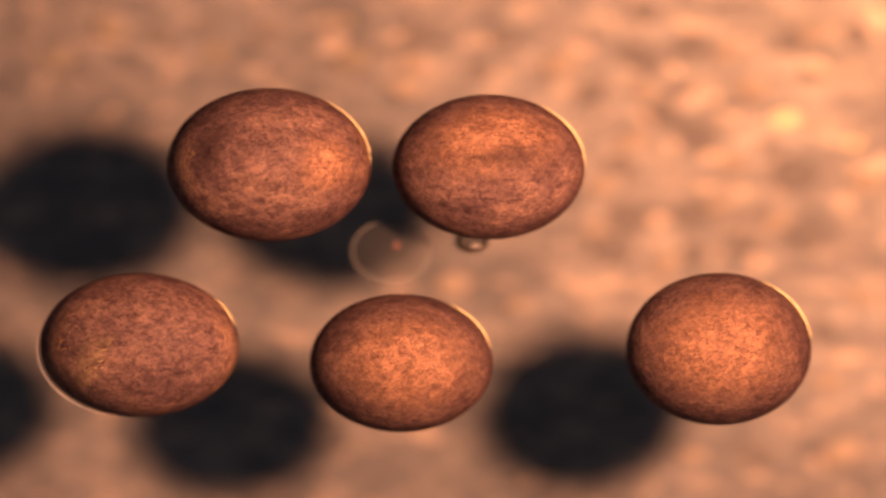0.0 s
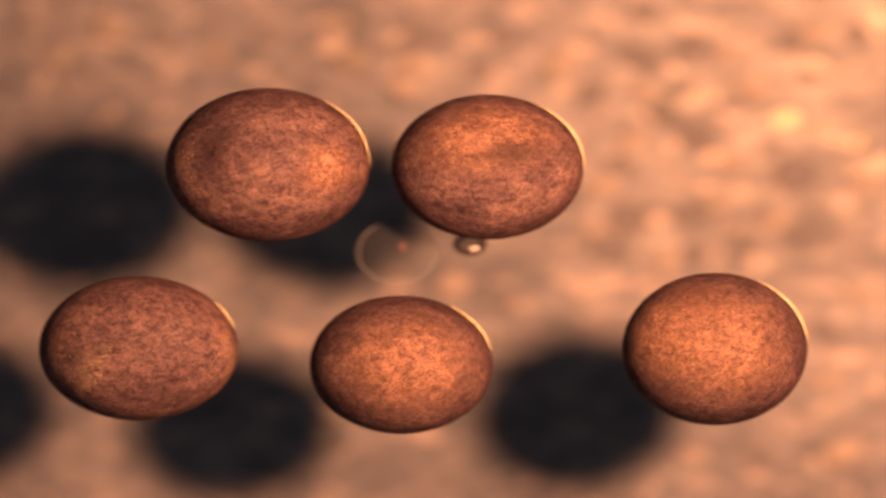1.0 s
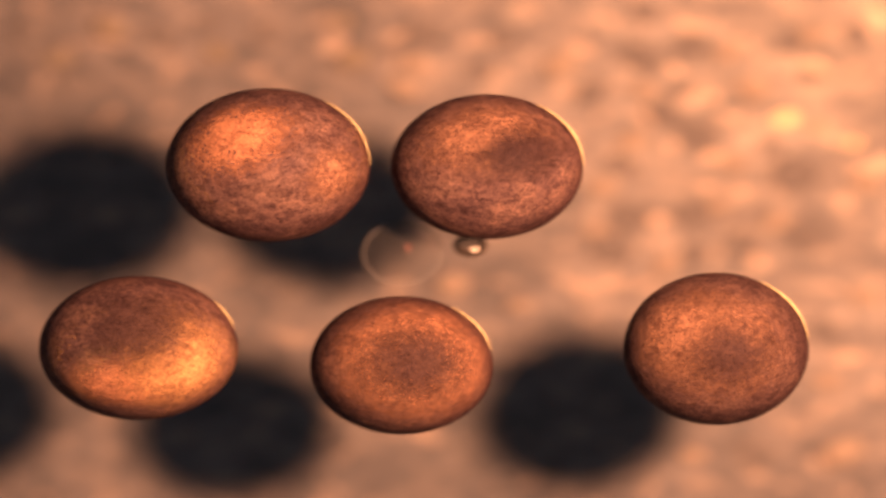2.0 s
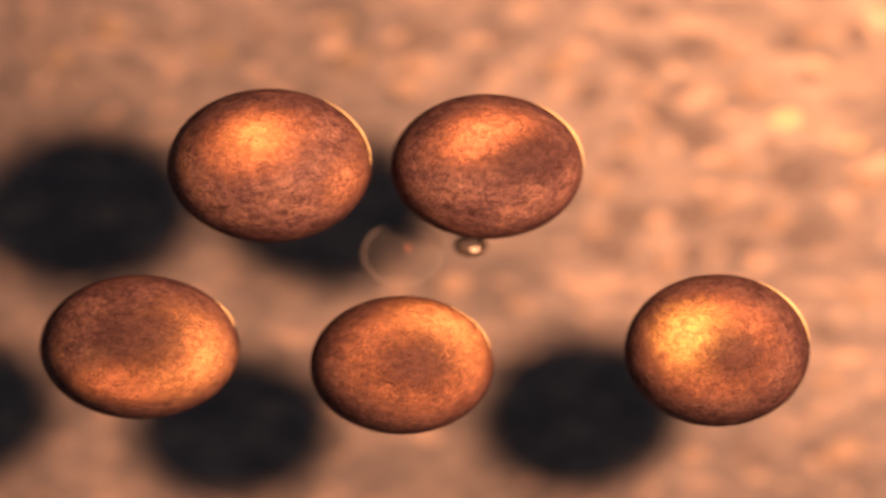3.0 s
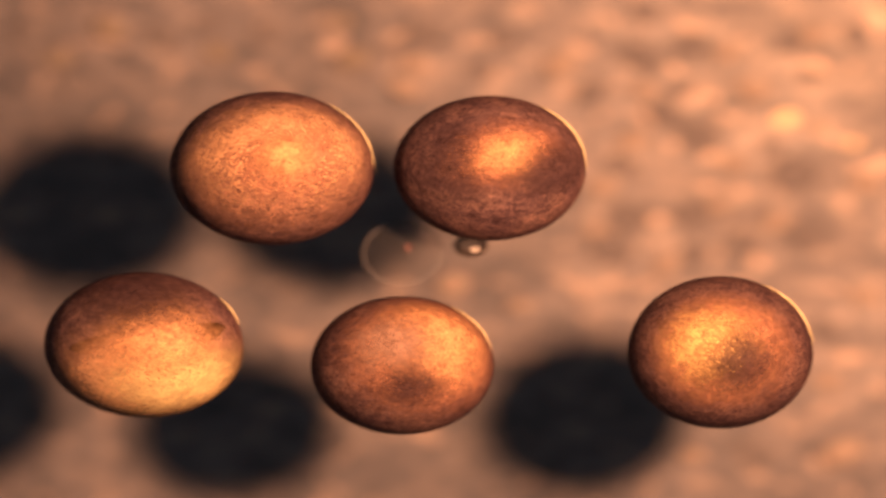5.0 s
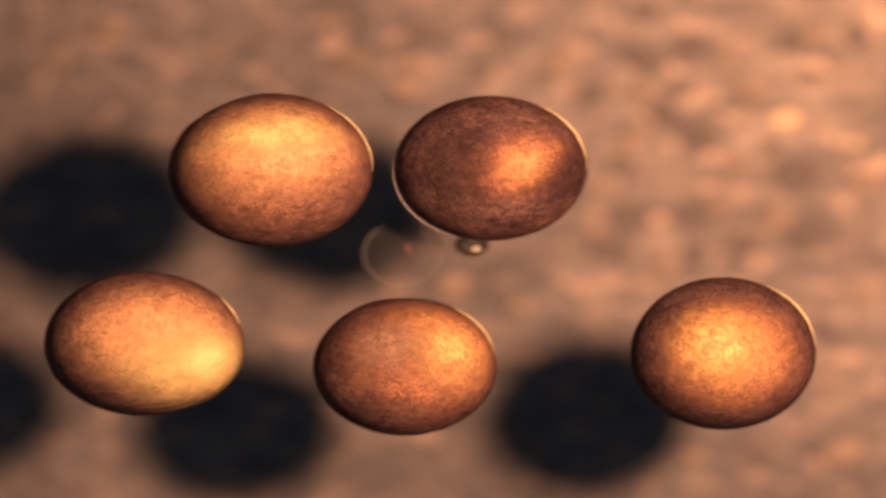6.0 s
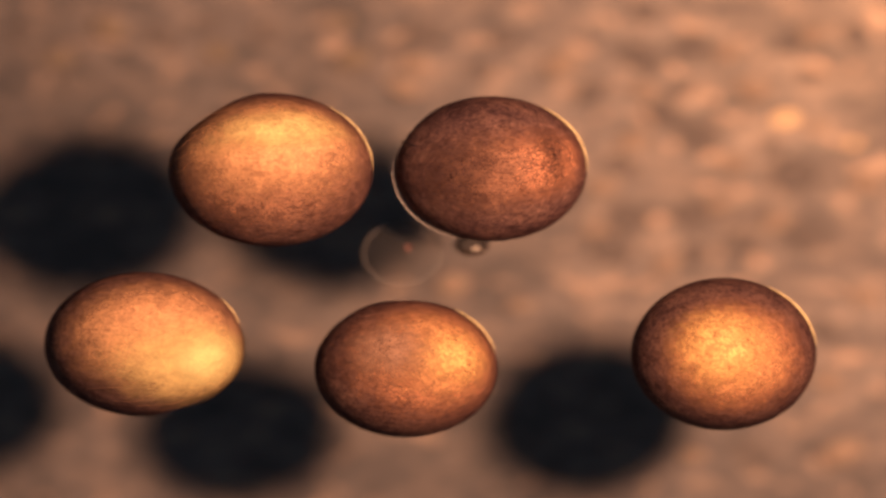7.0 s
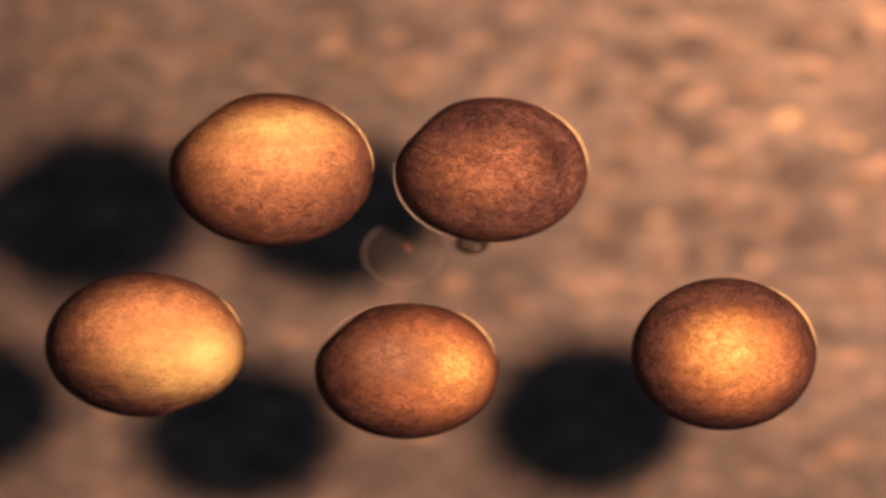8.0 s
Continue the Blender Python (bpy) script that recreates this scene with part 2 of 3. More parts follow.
GOLD, ORANGE, PALE, CREAM, PEACH, DARK, DULL, FAINT, SHADE, HONEY = "gold", "orange", "pale", "cream", "peach", "dark", "dull", "faint", "shade", "honey"
TISSUE = {    # colour, cover, grit, height over the skin and wording
    GOLD: ((0.66, 0.335, 0.172), 0.9, 0.9, 0.003, "golden yolk tissue"),
    FAINT: ((0.42, 0.24, 0.143), 0.75, 1.1, 0.003, "faint golden yolk tissue"),
    PEACH: ((0.93, 0.575, 0.265), 0.95, 0.62, 0.010, "peach yolk tissue"),
    DULL: ((0.48, 0.33, 0.22), 0.62, 0.6, 0.024, "dull brown tissue"),
    ORANGE: ((0.84, 0.49, 0.205), 0.92, 0.8, 0.013, "bright orange yolk tissue"),
    PALE: ((1.0, 0.82, 0.32), 0.95, 0.45, 0.019, "pale golden yolk tissue"),
    HONEY: ((1.0, 0.68, 0.235), 0.92, 0.9, 0.019, "honey-coloured yolk tissue"),
    CREAM: ((1.0, 0.92, 0.36), 0.95, 0.2, 0.026, "cream yolk tissue"),
    DARK: ((0.088, 0.054, 0.050), 0.70, 0.95, 0.027, "dark brown pigmented tissue"),
    SHADE: ((0.08, 0.049, 0.047), 0.45, 0.9, 0.026, "thin dark pigmented tissue"),
}
DOME = 0.007        # how much higher a patch stands in its middle than at its border


def patch(wide, high, lift, seed, n=60, m=120):
    """A domed cap on the unit ball round its top, of two half-angles, with its own plan as a UV map."""
    rng = np.random.default_rng(seed)
    verts, plan, normals = [], [], []
    for i in range(n + 1):
        r = i / n
        for j in range(m if i else 1):
            c, s = math.cos(2 * math.pi * j / m), math.sin(2 * math.pi * j / m)
            x, y = r * wide * c, r * high * s
            angle = math.hypot(x, y)
            way = Vector((x, y, 0)) * (math.sin(angle) / angle if angle else 0) + Vector((0, 0, math.cos(angle)))
            grain = rng.normal(0, 0.0022)
            verts.append(way * (1 + lift + DOME * (1 - r * r) + grain))
            normals.append(way)
            plan.append((0.5 + 0.5 * r * c, 0.5 + 0.5 * r * s))
    at = lambda i, j: 0 if i == 0 else 1 + (i - 1) * m + j % m
    faces = [(0, at(1, j), at(1, j + 1)) for j in range(m)]
    for i in range(1, n):
        faces += [(at(i, j), at(i + 1, j), at(i + 1, j + 1), at(i, j + 1)) for j in range(m)]
    return verts, faces, plan, normals


def embryo(label, middle, semi, seed, spin, drift, tint, patches, dents=(), far_rows=(), creases=(), furrow=(1.021, FURROW_SHADE), folds=(), rim=(35, 24, 0.015), slack=False):
    """An embryo: a rotating skin with painted furrow shade, patches of tissue that slide over it, and the visible edges
    of its clear membrane with a painted rim highlight, all built on a unit ball.
    """
    base = new("embryo")
    tagged(base, label, "embryo", group="embryos in the dish")
    x, y = place(*middle)
    base.location = (x, y, semi[1] * K * 1.02)
    base.scale = (semi[0] * K, semi[1] * K, semi[1] * K)
    one = (1, 1, 1)
    back = turned(*spin[-1][1:]).inverted()
    ways = [(tuple(back @ unit(u, v)), wide, deep) for u, v, wide, deep in dents]
    lines = [(back @ unit(*start), back @ unit(*end), wide, deep) for start, end, wide, deep in folds]
    brown = skin_material("brown_skin", tone((0.114, 0.072, 0.066), tint), tone((0.159, 0.102, 0.087), tint), tone((0.218, 0.141, 0.109), tint), seed)
    skin = mesh_object("skin", lumpy(FINE, one, 0.0012, seed, ways, 0.0006, lines), FINE[1], brown, base)
    # thin dark lines paint the shade in the furrows
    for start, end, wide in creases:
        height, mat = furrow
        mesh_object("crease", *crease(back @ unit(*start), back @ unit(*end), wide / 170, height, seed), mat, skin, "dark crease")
    pieces = []
    for k, (kind, wide, high, yaw, rows) in enumerate(patches):
        colour, cover, grit, lift, words = TISSUE[kind]
        verts, faces, plan, normals = patch(1.2 * wide, 1.2 * high, lift, seed * 10 + k)
        mat = patch_material(kind + "_tissue", tone(colour, 0.50 + 0.43 * tint), seed * 3 + k, cover, grit)
        ob = mesh_object("tissue_patch", verts, faces, mat, base, words)
        ob.data.normals_split_custom_set_from_vertices(normals)
        layer = ob.data.uv_layers.new(name="plan")
        where = np.array(plan)[[loop.vertex_index for loop in ob.data.loops]]
        layer.data.foreach_set("uv", where.ravel())
        pieces.append((ob, lift, yaw, rows))
    # crescent that paints the highlight on the membrane's upper-right rim
    edge = mesh_object("membrane_edge_and_glint", *ring(0.992, 0.992, rim[2], middle=rim[0], half=rim[1]), RIM_GLINT, base, "bright clear edge of the egg membrane")
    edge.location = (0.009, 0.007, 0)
    if slack:
        mesh_object("membrane_edge_and_glint", *ring(0.986, 0.986, 0.009, middle=130, half=50), SLACK, base, "pale slack edge of the egg membrane")
    far = None
    if far_rows:
        far = mesh_object("membrane_edge_and_glint", *ring(0.974, 0.974, 0.0075, middle=212, half=44), VEIL, base, "pale clear edge of the egg membrane")
    return base, skin, spin, drift, pieces, far, far_rows


EMBRYOS = [
    embryo("brown speckled frog embryo, largest of five", (476, 292), (180, 136), 1,
           [(0, 0, 0, 0), (1.5, 5, 3, 0), (3, 15, 10, 0), (4.5, 30, 22, 0), (6, 52, 32, 0), (7, 75, 30, 0), (8, 88, 27, 0)],
           [(0, 0, 0), (1, -2, 0), (2.8, 0, 1), (4.5, 6, 4), (6, 3, 9), (8, 4, 9)], 0.95,
           [(FAINT, 1.5, 1.0, 0, [(0, 0.0, -0.3, 1), (4.7, 0.02, -0.3, 1), (5.3, 0.02, -0.3, 0.35), (5.8, 0.0, -0.25, 0), (8, -0.05, -0.25, 0)]),
            (PEACH, 1.4, 1.0, 6, [(0, 0.1, 0.3, 1), (4.8, 0.12, 0.2, 1), (5.1, 0.1, 0.24, 0.8), (5.5, 0.06, 0.3, 0.3), (5.8, 0.03, 0.3, 0), (6.3, 0.02, 0.36, 0), (8, 0.0, 0.38, 0)]),
            (GOLD, 0.85, 0.66, 28, [(0, -0.35, 0.4, 1), (1.7, -0.33, 0.38, 1), (2.2, -0.28, 0.38, 0.7), (2.8, -0.18, 0.36, 0.4), (3.1, -0.14, 0.35, 0.25), (3.5, -0.05, 0.36, 0), (4.0, 0.08, 0.29, 0),
                                   (4.7, 0.18, 0.1, 0), (5.4, 0.2, 0.15, 0.4), (5.8, 0.2, 0.2, 1), (8, 0.2, 0.2, 1)]),
            (ORANGE, 0.42, 0.40, 20, [(0, -0.2, 0.38, 1), (2.5, -0.22, 0.4, 1), (2.9, -0.18, 0.38, 0.8), (3.4, -0.05, 0.36, 0.2), (4.0, 0.1, 0.28, 0), (4.7, 0.17, 0.09, 0), (5.4, 0.1, 0.2, 1), (8, 0.1, 0.2, 1)]),
            (PALE, 1.0, 0.42, 8, [(0, 0, 0.5, 1), (5.0, 0.05, 0.4, 1), (5.8, 0.0, 0.46, 0.35), (6.3, 0.05, 0.52, 0.2), (8, 0.1, 0.58, 0.1)]),
            (FAINT, 0.5, 0.55, 0, [(0, 0.6, 0.0, 0.2), (1.6, 0.62, -0.08, 0.2), (2.8, 0.76, -0.2, 0.1), (4.3, 0.84, -0.3, 0.4), (5, 0.88, -0.3, 1), (8, 0.88, -0.3, 1)]),
            (SHADE, 0.28, 0.6, -12, [(0, -0.55, 0.2, 0), (1, -0.5, 0.2, 0.6), (1.6, -0.45, 0.2, 1), (8, -0.45, 0.2, 1)])],
           dents=[(-0.72, 0.69, 38, 0.075)], folds=[((-0.9, 0.12), (-0.2, 0.3), 16, 0.004)], rim=(28, 30, 0.011),
           creases=[((-0.93, 0.05), (-0.35, 0.5), 0.9), ((-0.95, -0.05), (-0.4, 0.3), 0.8), ((-0.85, 0.3), (-0.1, 0.62), 0.9), ((-0.7, 0.55), (0.1, 0.8), 0.7), ((-0.9, -0.15), (-0.5, 0.08), 0.8)],
           far_rows=[(0, 0), (4.0, 0), (4.6, 4), (5.4, 0), (8, 0)]),
    embryo("dark brown speckled frog embryo beside a clear bead", (865, 296), (170, 128.5), 2,
           [(0, 0, 0, 0), (1, -4, 0, 0), (3, 5, 3, 0), (4.5, 17, 8, 0), (6, 38, 16, 0), (7, 57, 24, 0), (8, 68, 38, 0)],
           [(0, 0, 0), (1, -2, 0), (2.8, -3, -1), (4.5, 1, 2), (6, 3, 2), (8, 5, 5)], 0.97,
           [(SHADE, 0.7, 0.9, 0, [(0, -0.4, 0, 1), (4.9, -0.42, 0, 1), (5.5, -0.4, 0, 0.3), (5.8, -0.38, 0, 0), (6.3, -0.38, -0.05, 0), (7.0, -0.4, -0.1, 0.7), (7.3, -0.4, -0.1, 1), (8, -0.4, -0.1, 1)]),
            (FAINT, 1.15, 0.8, 10, [(0, 0.03, 0.42, 0.3), (1.6, -0.08, 0.45, 0.2), (2.2, 0.0, 0.46, 0.3), (2.6, 0.03, 0.48, 1), (6.0, 0.08, -0.1, 1), (6.5, 0.06, -0.1, 0.3), (7.2, 0.0, -0.05, 0.1), (8, -0.05, 0.0, 0)]),
            (GOLD, 0.9, 0.62, 20, [(0, 0.0, 0.45, 1), (2.0, 0.0, 0.46, 1), (2.4, 0.0, 0.47, 0.75), (2.8, 0.03, 0.48, 0.5), (3.1, -0.02, 0.44, 0.35), (3.5, -0.05, 0.39, 0), (4, -0.05, 0.32, 0), (4.7, 0.14, 0.26, 0), (5.8, 0.34, 0.06, 0),
                                   (6.3, 0.42, 0.02, 0), (6.9, 0.55, 0.06, 0.3), (7.4, 0.62, 0.05, 0.9), (7.8, 0.6, 0.05, 1), (8, 0.6, 0.05, 1)]),
            (ORANGE, 0.5, 0.4, 20, [(0, 0.03, 0.42, 1), (3.0, 0.0, 0.45, 1), (3.5, -0.05, 0.37, 0.3), (4, -0.05, 0.3, 0.1), (4.7, 0.15, 0.24, 0.1), (5.8, 0.36, 0.05, 0), (6.3, 0.44, 0.02, 0.2), (6.9, 0.5, 0.05, 1), (8, 0.5, 0.05, 1)]),
            (SHADE, 0.6, 0.24, 8, [(0, 0.2, 0.17, 0.1), (1.6, 0.28, 0.24, 0.1), (2.4, 0.36, 0.2, 0.6), (2.8, 0.4, 0.15, 1), (8, 0.4, 0.15, 1)]),
            (DARK, 0.8, 0.52, 25, [(0, 0.3, 0.2, 1), (1.8, 0.32, 0.2, 1), (2.2, 0.36, 0.17, 0.6), (2.8, 0.42, 0.12, 0.3), (3.4, 0.46, 0.1, 0), (4, 0.44, 0.04, 0), (4.7, 0.58, -0.05, 0), (5.8, 0.78, -0.06, 0),
                                   (6.3, 0.84, -0.2, 0.3), (6.7, 0.86, -0.25, 0.8), (7.0, 0.86, -0.25, 1), (8, 0.86, -0.25, 1)]),
            (SHADE, 0.28, 0.6, 12, [(0, 0.65, 0.2, 1), (6.9, 0.65, 0.2, 1), (7.4, 0.62, 0.22, 0.4), (8, 0.65, 0.18, 0.2)])],
           dents=[(-0.8, 0.6, 34, 0.065)], rim=(28, 32, 0.016),
           far_rows=[(0, 0), (4.7, 0), (6.0, 7), (7.0, 9), (8, 8)],
           creases=[((-0.9, 0.4), (-0.35, 0.12), 1.5), ((-0.9, 0.36), (-0.42, 0.34), 1.1), ((-0.92, 0.3), (-0.5, 0.0), 1.2), ((-0.85, 0.45), (-0.3, 0.42), 1.0), ((-0.93, 0.2), (-0.6, -0.12), 0.9)], furrow=(1.008, CREASE_SHADE),
           folds=[((-0.86, 0.43), (-0.42, 0.17), 9, 0.005), ((-0.5, 0.72), (0.2, 0.8), 8, 0.003), ((0.5, 0.6), (0.68, 0.0), 9, 0.005), ((-0.1, 0.3), (0.4, 0.38), 7, 0.003)]),
    embryo("brown speckled frog embryo with a golden side", (246, 611), (176, 127.5), 3,
           [(0, 0, 0, 0), (1.5, -4, 4, 0), (3, -5, -2, -5), (3.5, -12, -4, -15), (4, -17, -10, -25), (4.7, -15, -26, -30), (5.8, -10, -80, -30), (7, -8, -87, -30), (8, -8, -92, -30)],
           [(0, 0, 0), (1, -1, 6), (2.8, 0, 4), (4.5, 8, 0), (6, 8, -2), (8, 9, 0)], 0.93,
           [(GOLD, 0.95, 0.55, 10, [(0, -0.1, -0.5, 1), (1.7, -0.1, -0.5, 1), (2.2, -0.12, -0.5, 0.6), (2.8, -0.15, -0.5, 0.2), (3.4, 0.1, -0.5, 0.1), (4, 0.05, -0.35, 0.1), (4.7, 0.0, -0.2, 0.1), (5.5, 0.0, -0.1, 0.5), (5.8, 0, -0.1, 1), (8, 0, -0.1, 1)]),
            (ORANGE, 0.85, 1.0, 0, [(0, 0.3, -0.2, 1), (1.7, 0.4, -0.2, 1), (2.2, 0.45, -0.2, 0.6), (2.8, 0.5, -0.15, 0.2), (3.4, 0.52, 0.0, 0), (3.7, 0.55, 0.05, 0), (4, 0.45, 0.0, 0), (4.7, 0.2, -0.05, 0), (5.3, 0.2, 0, 0.3), (5.8, 0.3, 0, 1), (8, 0.3, 0, 1)]),
            (PEACH, 1.4, 1.15, 0, [(0, 0.1, -0.3, 1), (4.8, 0.1, -0.7, 1), (5.1, 0.1, -0.5, 0.6), (5.4, 0.12, -0.25, 0.2), (5.8, 0.14, 0.14, 0), (8, 0.2, 0.24, 0)]),
            (PALE, 1.2, 0.82, -8, [(0, 0.4, -0.5, 1), (4.8, 0.4, -0.7, 1), (5.3, 0.5, -0.55, 0.5), (5.8, 0.52, -0.36, 0), (6.3, 0.52, -0.34, 0), (6.9, 0.5, -0.3, 0), (8, 0.5, -0.2, 0)]),
            (CREAM, 0.78, 0.55, -15, [(0, 0.6, -0.3, 1), (5.0, 0.6, -0.3, 1), (5.8, 0.66, -0.26, 0), (6.3, 0.65, -0.26, 0), (6.9, 0.64, -0.24, 0), (8, 0.64, -0.16, 0)]),
            (DARK, 0.9, 0.82, 0, [(0, 0.05, 0.35, 1), (1.8, 0.05, 0.3, 1), (2.2, 0.06, 0.22, 0.6), (2.8, 0.12, 0.14, 0.15), (3.1, 0.05, 0.12, 0.1), (3.4, -0.18, 0.1, 0), (3.7, -0.18, 0.24, 0.05), (4, -0.1, 0.32, 0.1),
                                  (4.3, -0.03, 0.45, 0.15), (4.7, -0.12, 0.62, 0.2), (5.3, -0.05, 0.8, 0.7), (5.8, -0.05, 0.9, 1), (8, -0.05, 0.9, 1)])],
           dents=[(0.46, -0.88, 24, 0.17), (0.33, -0.94, 12, 0.07)],
           far_rows=[(0, 9), (0.4, 6), (0.9, 0), (8, 0)], rim=(28, 13, 0.010),
           creases=[((-0.35, -0.75), (0.45, -0.42), 0.9), ((-0.1, -0.82), (0.6, -0.58), 1.0), ((-0.1, -0.5), (0.5, -0.28), 0.7), ((-0.6, -0.55), (0.0, -0.4), 0.8), ((0.1, -0.88), (0.65, -0.66), 0.9), ((-0.2, 0.3), (0.3, 0.6), 0.6)],
           folds=[((0.15, -0.84), (0.78, -0.55), 16, 0.004), ((-0.1, -0.25), (0.55, -0.1), 16, 0.003)]),
    embryo("smallest brown speckled frog embryo", (710, 643), (162, 122.5), 4,
           [(0, 0, 0, 0), (3, 0, 4, 0), (4.5, -2, 11, 0), (6, 0, 24, 0), (7, 2, 30, 0), (7.5, 6, 42, 0), (8, 12, 50, 0)],
           [(0, 0, 0), (1, 0, 3), (2.8, 1, 4), (4.5, 1, 4), (6, 6, 6), (8, 9, 12)], 0.80,
           [(FAINT, 1.15, 1.05, 0, [(0, 0.1, 0.0, 0), (1.8, 0.1, 0.0, 0), (2.4, 0.1, 0.0, 1), (8, 0.1, 0.0, 1)]),
            (GOLD, 1.35, 1.3, 0, [(0, 0.2, 0.1, 1), (1.7, 0.2, 0.1, 1), (2.2, 0.22, 0.12, 0.6), (2.8, 0.25, 0.15, 0.1), (3.5, 0.25, 0.2, 0), (4.7, 0.3, 0.25, 0), (5.8, 0.3, 0.2, 0), (7, 0.3, 0.15, 0.05), (8, 0.35, 0.05, 0.1)]),
            (ORANGE, 1.0, 0.92, -30, [(0, 0.5, 0.5, 1), (2.3, 0.5, 0.5, 1), (2.8, 0.5, 0.55, 0.45), (3.5, 0.53, 0.48, 0.2), (4.2, 0.4, 0.45, 0.1), (4.7, 0.4, 0.4, 0.1), (5.8, 0.5, 0.3, 0.1), (6.9, 0.38, 0.24, 0.1), (8, 0.52, 0.02, 0.05)]),
            (DARK, 0.88, 0.82, 0, [(0, 0.15, 0.05, 1), (1.8, 0.15, 0.05, 1), (2.2, 0.16, 0.04, 0.6), (2.8, 0.18, 0.02, 0.15), (3.2, 0.15, 0.02, 0.15), (3.5, 0.17, -0.08, 0.4), (3.7, 0.16, -0.12, 0.6), (4, 0.16, -0.14, 1), (8, 0.16, -0.14, 1)]),
            (DARK, 0.5, 0.44, 0, [(0, 0.16, -0.12, 1), (3.3, 0.16, -0.1, 1), (3.6, 0.16, -0.14, 0.5), (3.8, 0.17, -0.17, 0.1), (4, 0.17, -0.2, 0), (4.4, 0.15, -0.22, 0), (4.7, 0.1, -0.25, 0.2), (5.3, 0.1, -0.35, 0.7), (5.6, 0.12, -0.4, 1), (8, 0.12, -0.4, 1)]),
            (DULL, 0.66, 0.6, 0, [(0, 0, 0.35, 1), (4.7, -0.05, 0.35, 1), (5.8, -0.2, 0.3, 0.3), (6.9, -0.18, 0.3, 0.3), (8, -0.15, 0.17, 0.2)]),
            (HONEY, 0.62, 0.55, -20, [(0, 0.5, 0.4, 1), (5.0, 0.5, 0.35, 1), (5.8, 0.5, 0.28, 0.5), (6.5, 0.5, 0.24, 0.3), (8, 0.55, 0.04, 0.2)])],
           dents=[(-0.75, 0.66, 34, 0.07), (0.0, 1.0, 42, 0.04)], slack=True),
    embryo("brown speckled frog embryo with a golden centre", (1272, 618), (164, 135), 5,
           [(0, 0, 0, 0), (1, -3, 0, 0), (3, 5, 2, 0), (4.5, 10, 6, 0), (6, 18, 7, 0), (8, 25, 8, 0)],
           [(0, 0, 0), (1, -7, 0), (1.5, -6, -1), (2.8, -3, 2), (4.5, 0, 5), (6, 8, 8), (8, 9, 9)], 0.80,
           [(GOLD, 1.1, 1.05, 0, [(0, -0.2, 0.1, 1), (2.0, -0.15, 0.1, 1), (2.4, -0.12, 0.1, 0.5), (2.8, -0.08, 0.08, 0), (4.7, 0.0, 0.04, 0), (5.8, 0.14, -0.04, 0), (8, 0.17, -0.1, 0)]),
            (FAINT, 1.15, 1.1, 0, [(0, 0.05, 0.05, 0), (1.8, 0.05, 0.05, 0), (2.2, 0.05, 0.05, 1), (8, 0.1, 0.0, 1)]),
            (FAINT, 0.75, 0.95, -30, [(0, -0.5, 0.25, 1), (0.6, -0.52, 0.25, 0.7), (1.3, -0.5, 0.25, 0.2), (2.2, -0.4, 0.25, 0.2), (2.7, -0.35, 0.22, 1), (8, -0.3, 0.2, 1)]),
            (ORANGE, 0.95, 0.9, -20, [(0, 0, 0.1, 1), (4.9, 0, 0.07, 1), (5.3, 0, 0.06, 0.5), (5.8, 0.05, 0.03, 0.1), (8, 0.15, -0.08, 0.0)]),
            (HONEY, 0.72, 0.66, -30, [(0, -0.4, 0.25, 1), (2.4, -0.38, 0.25, 1), (2.8, -0.35, 0.23, 0.5), (3.4, -0.25, 0.17, 0.2), (4, -0.2, 0.13, 0.1), (4.7, -0.14, 0.07, 0.05), (5.8, -0.08, 0.12, 0), (8, 0.0, 0.08, 0)]),
            (DARK, 0.7, 0.62, 20, [(0, 0.1, -0.1, 1), (1.8, 0.15, -0.1, 1), (2.2, 0.16, -0.1, 0.6), (2.8, 0.18, -0.06, 0.15), (3.5, 0.2, -0.1, 0.1), (4, 0.2, -0.08, 0.25), (4.7, 0.2, -0.15, 0.5), (5.4, 0.2, -0.15, 0.9), (5.8, 0.2, -0.15, 1), (8, 0.2, -0.15, 1)])],
           rim=(34, 30, 0.016)),
]


# ---- bead, bubble and grains ----
def build_bead():
    base = new("bead")
    tagged(base, "tiny clear jelly bead lying against an embryo", "bead")
    semi = (30 * K, 20 * K, 18 * K)
    mesh_object("jelly", lumpy(PLAIN, semi), PLAIN[1], film_material("clear_jelly", (0.10, 0.066, 0.039), 0.36, 0.2), base, "clear amber jelly")
    # dark outline by refraction, painted as a ring round the bead
    mesh_object("rind", *ring(semi[0] - 4.5 * K, semi[1] - 4.5 * K, 4.5 * K), film_material("brown_outline", (0.033, 0.028, 0.023), 0.85, 0.4), base, "dark rind")
    # highlight on the bead, painted as a small pale ball
    bead_glint = mesh_object("bead_glint", lumpy(PLAIN, (8 * K, 4.2 * K, 5 * K)), PLAIN[1], film_material("pale_glint", (1.0, 0.94, 0.75), 1.0, 0.4), base, "painted highlight on the bead")
    bead_glint.location = (7 * K, -7 * K, 15 * K)
    x, y = place(835, 431)
    base.location = (x, y, semi[2])
    return base


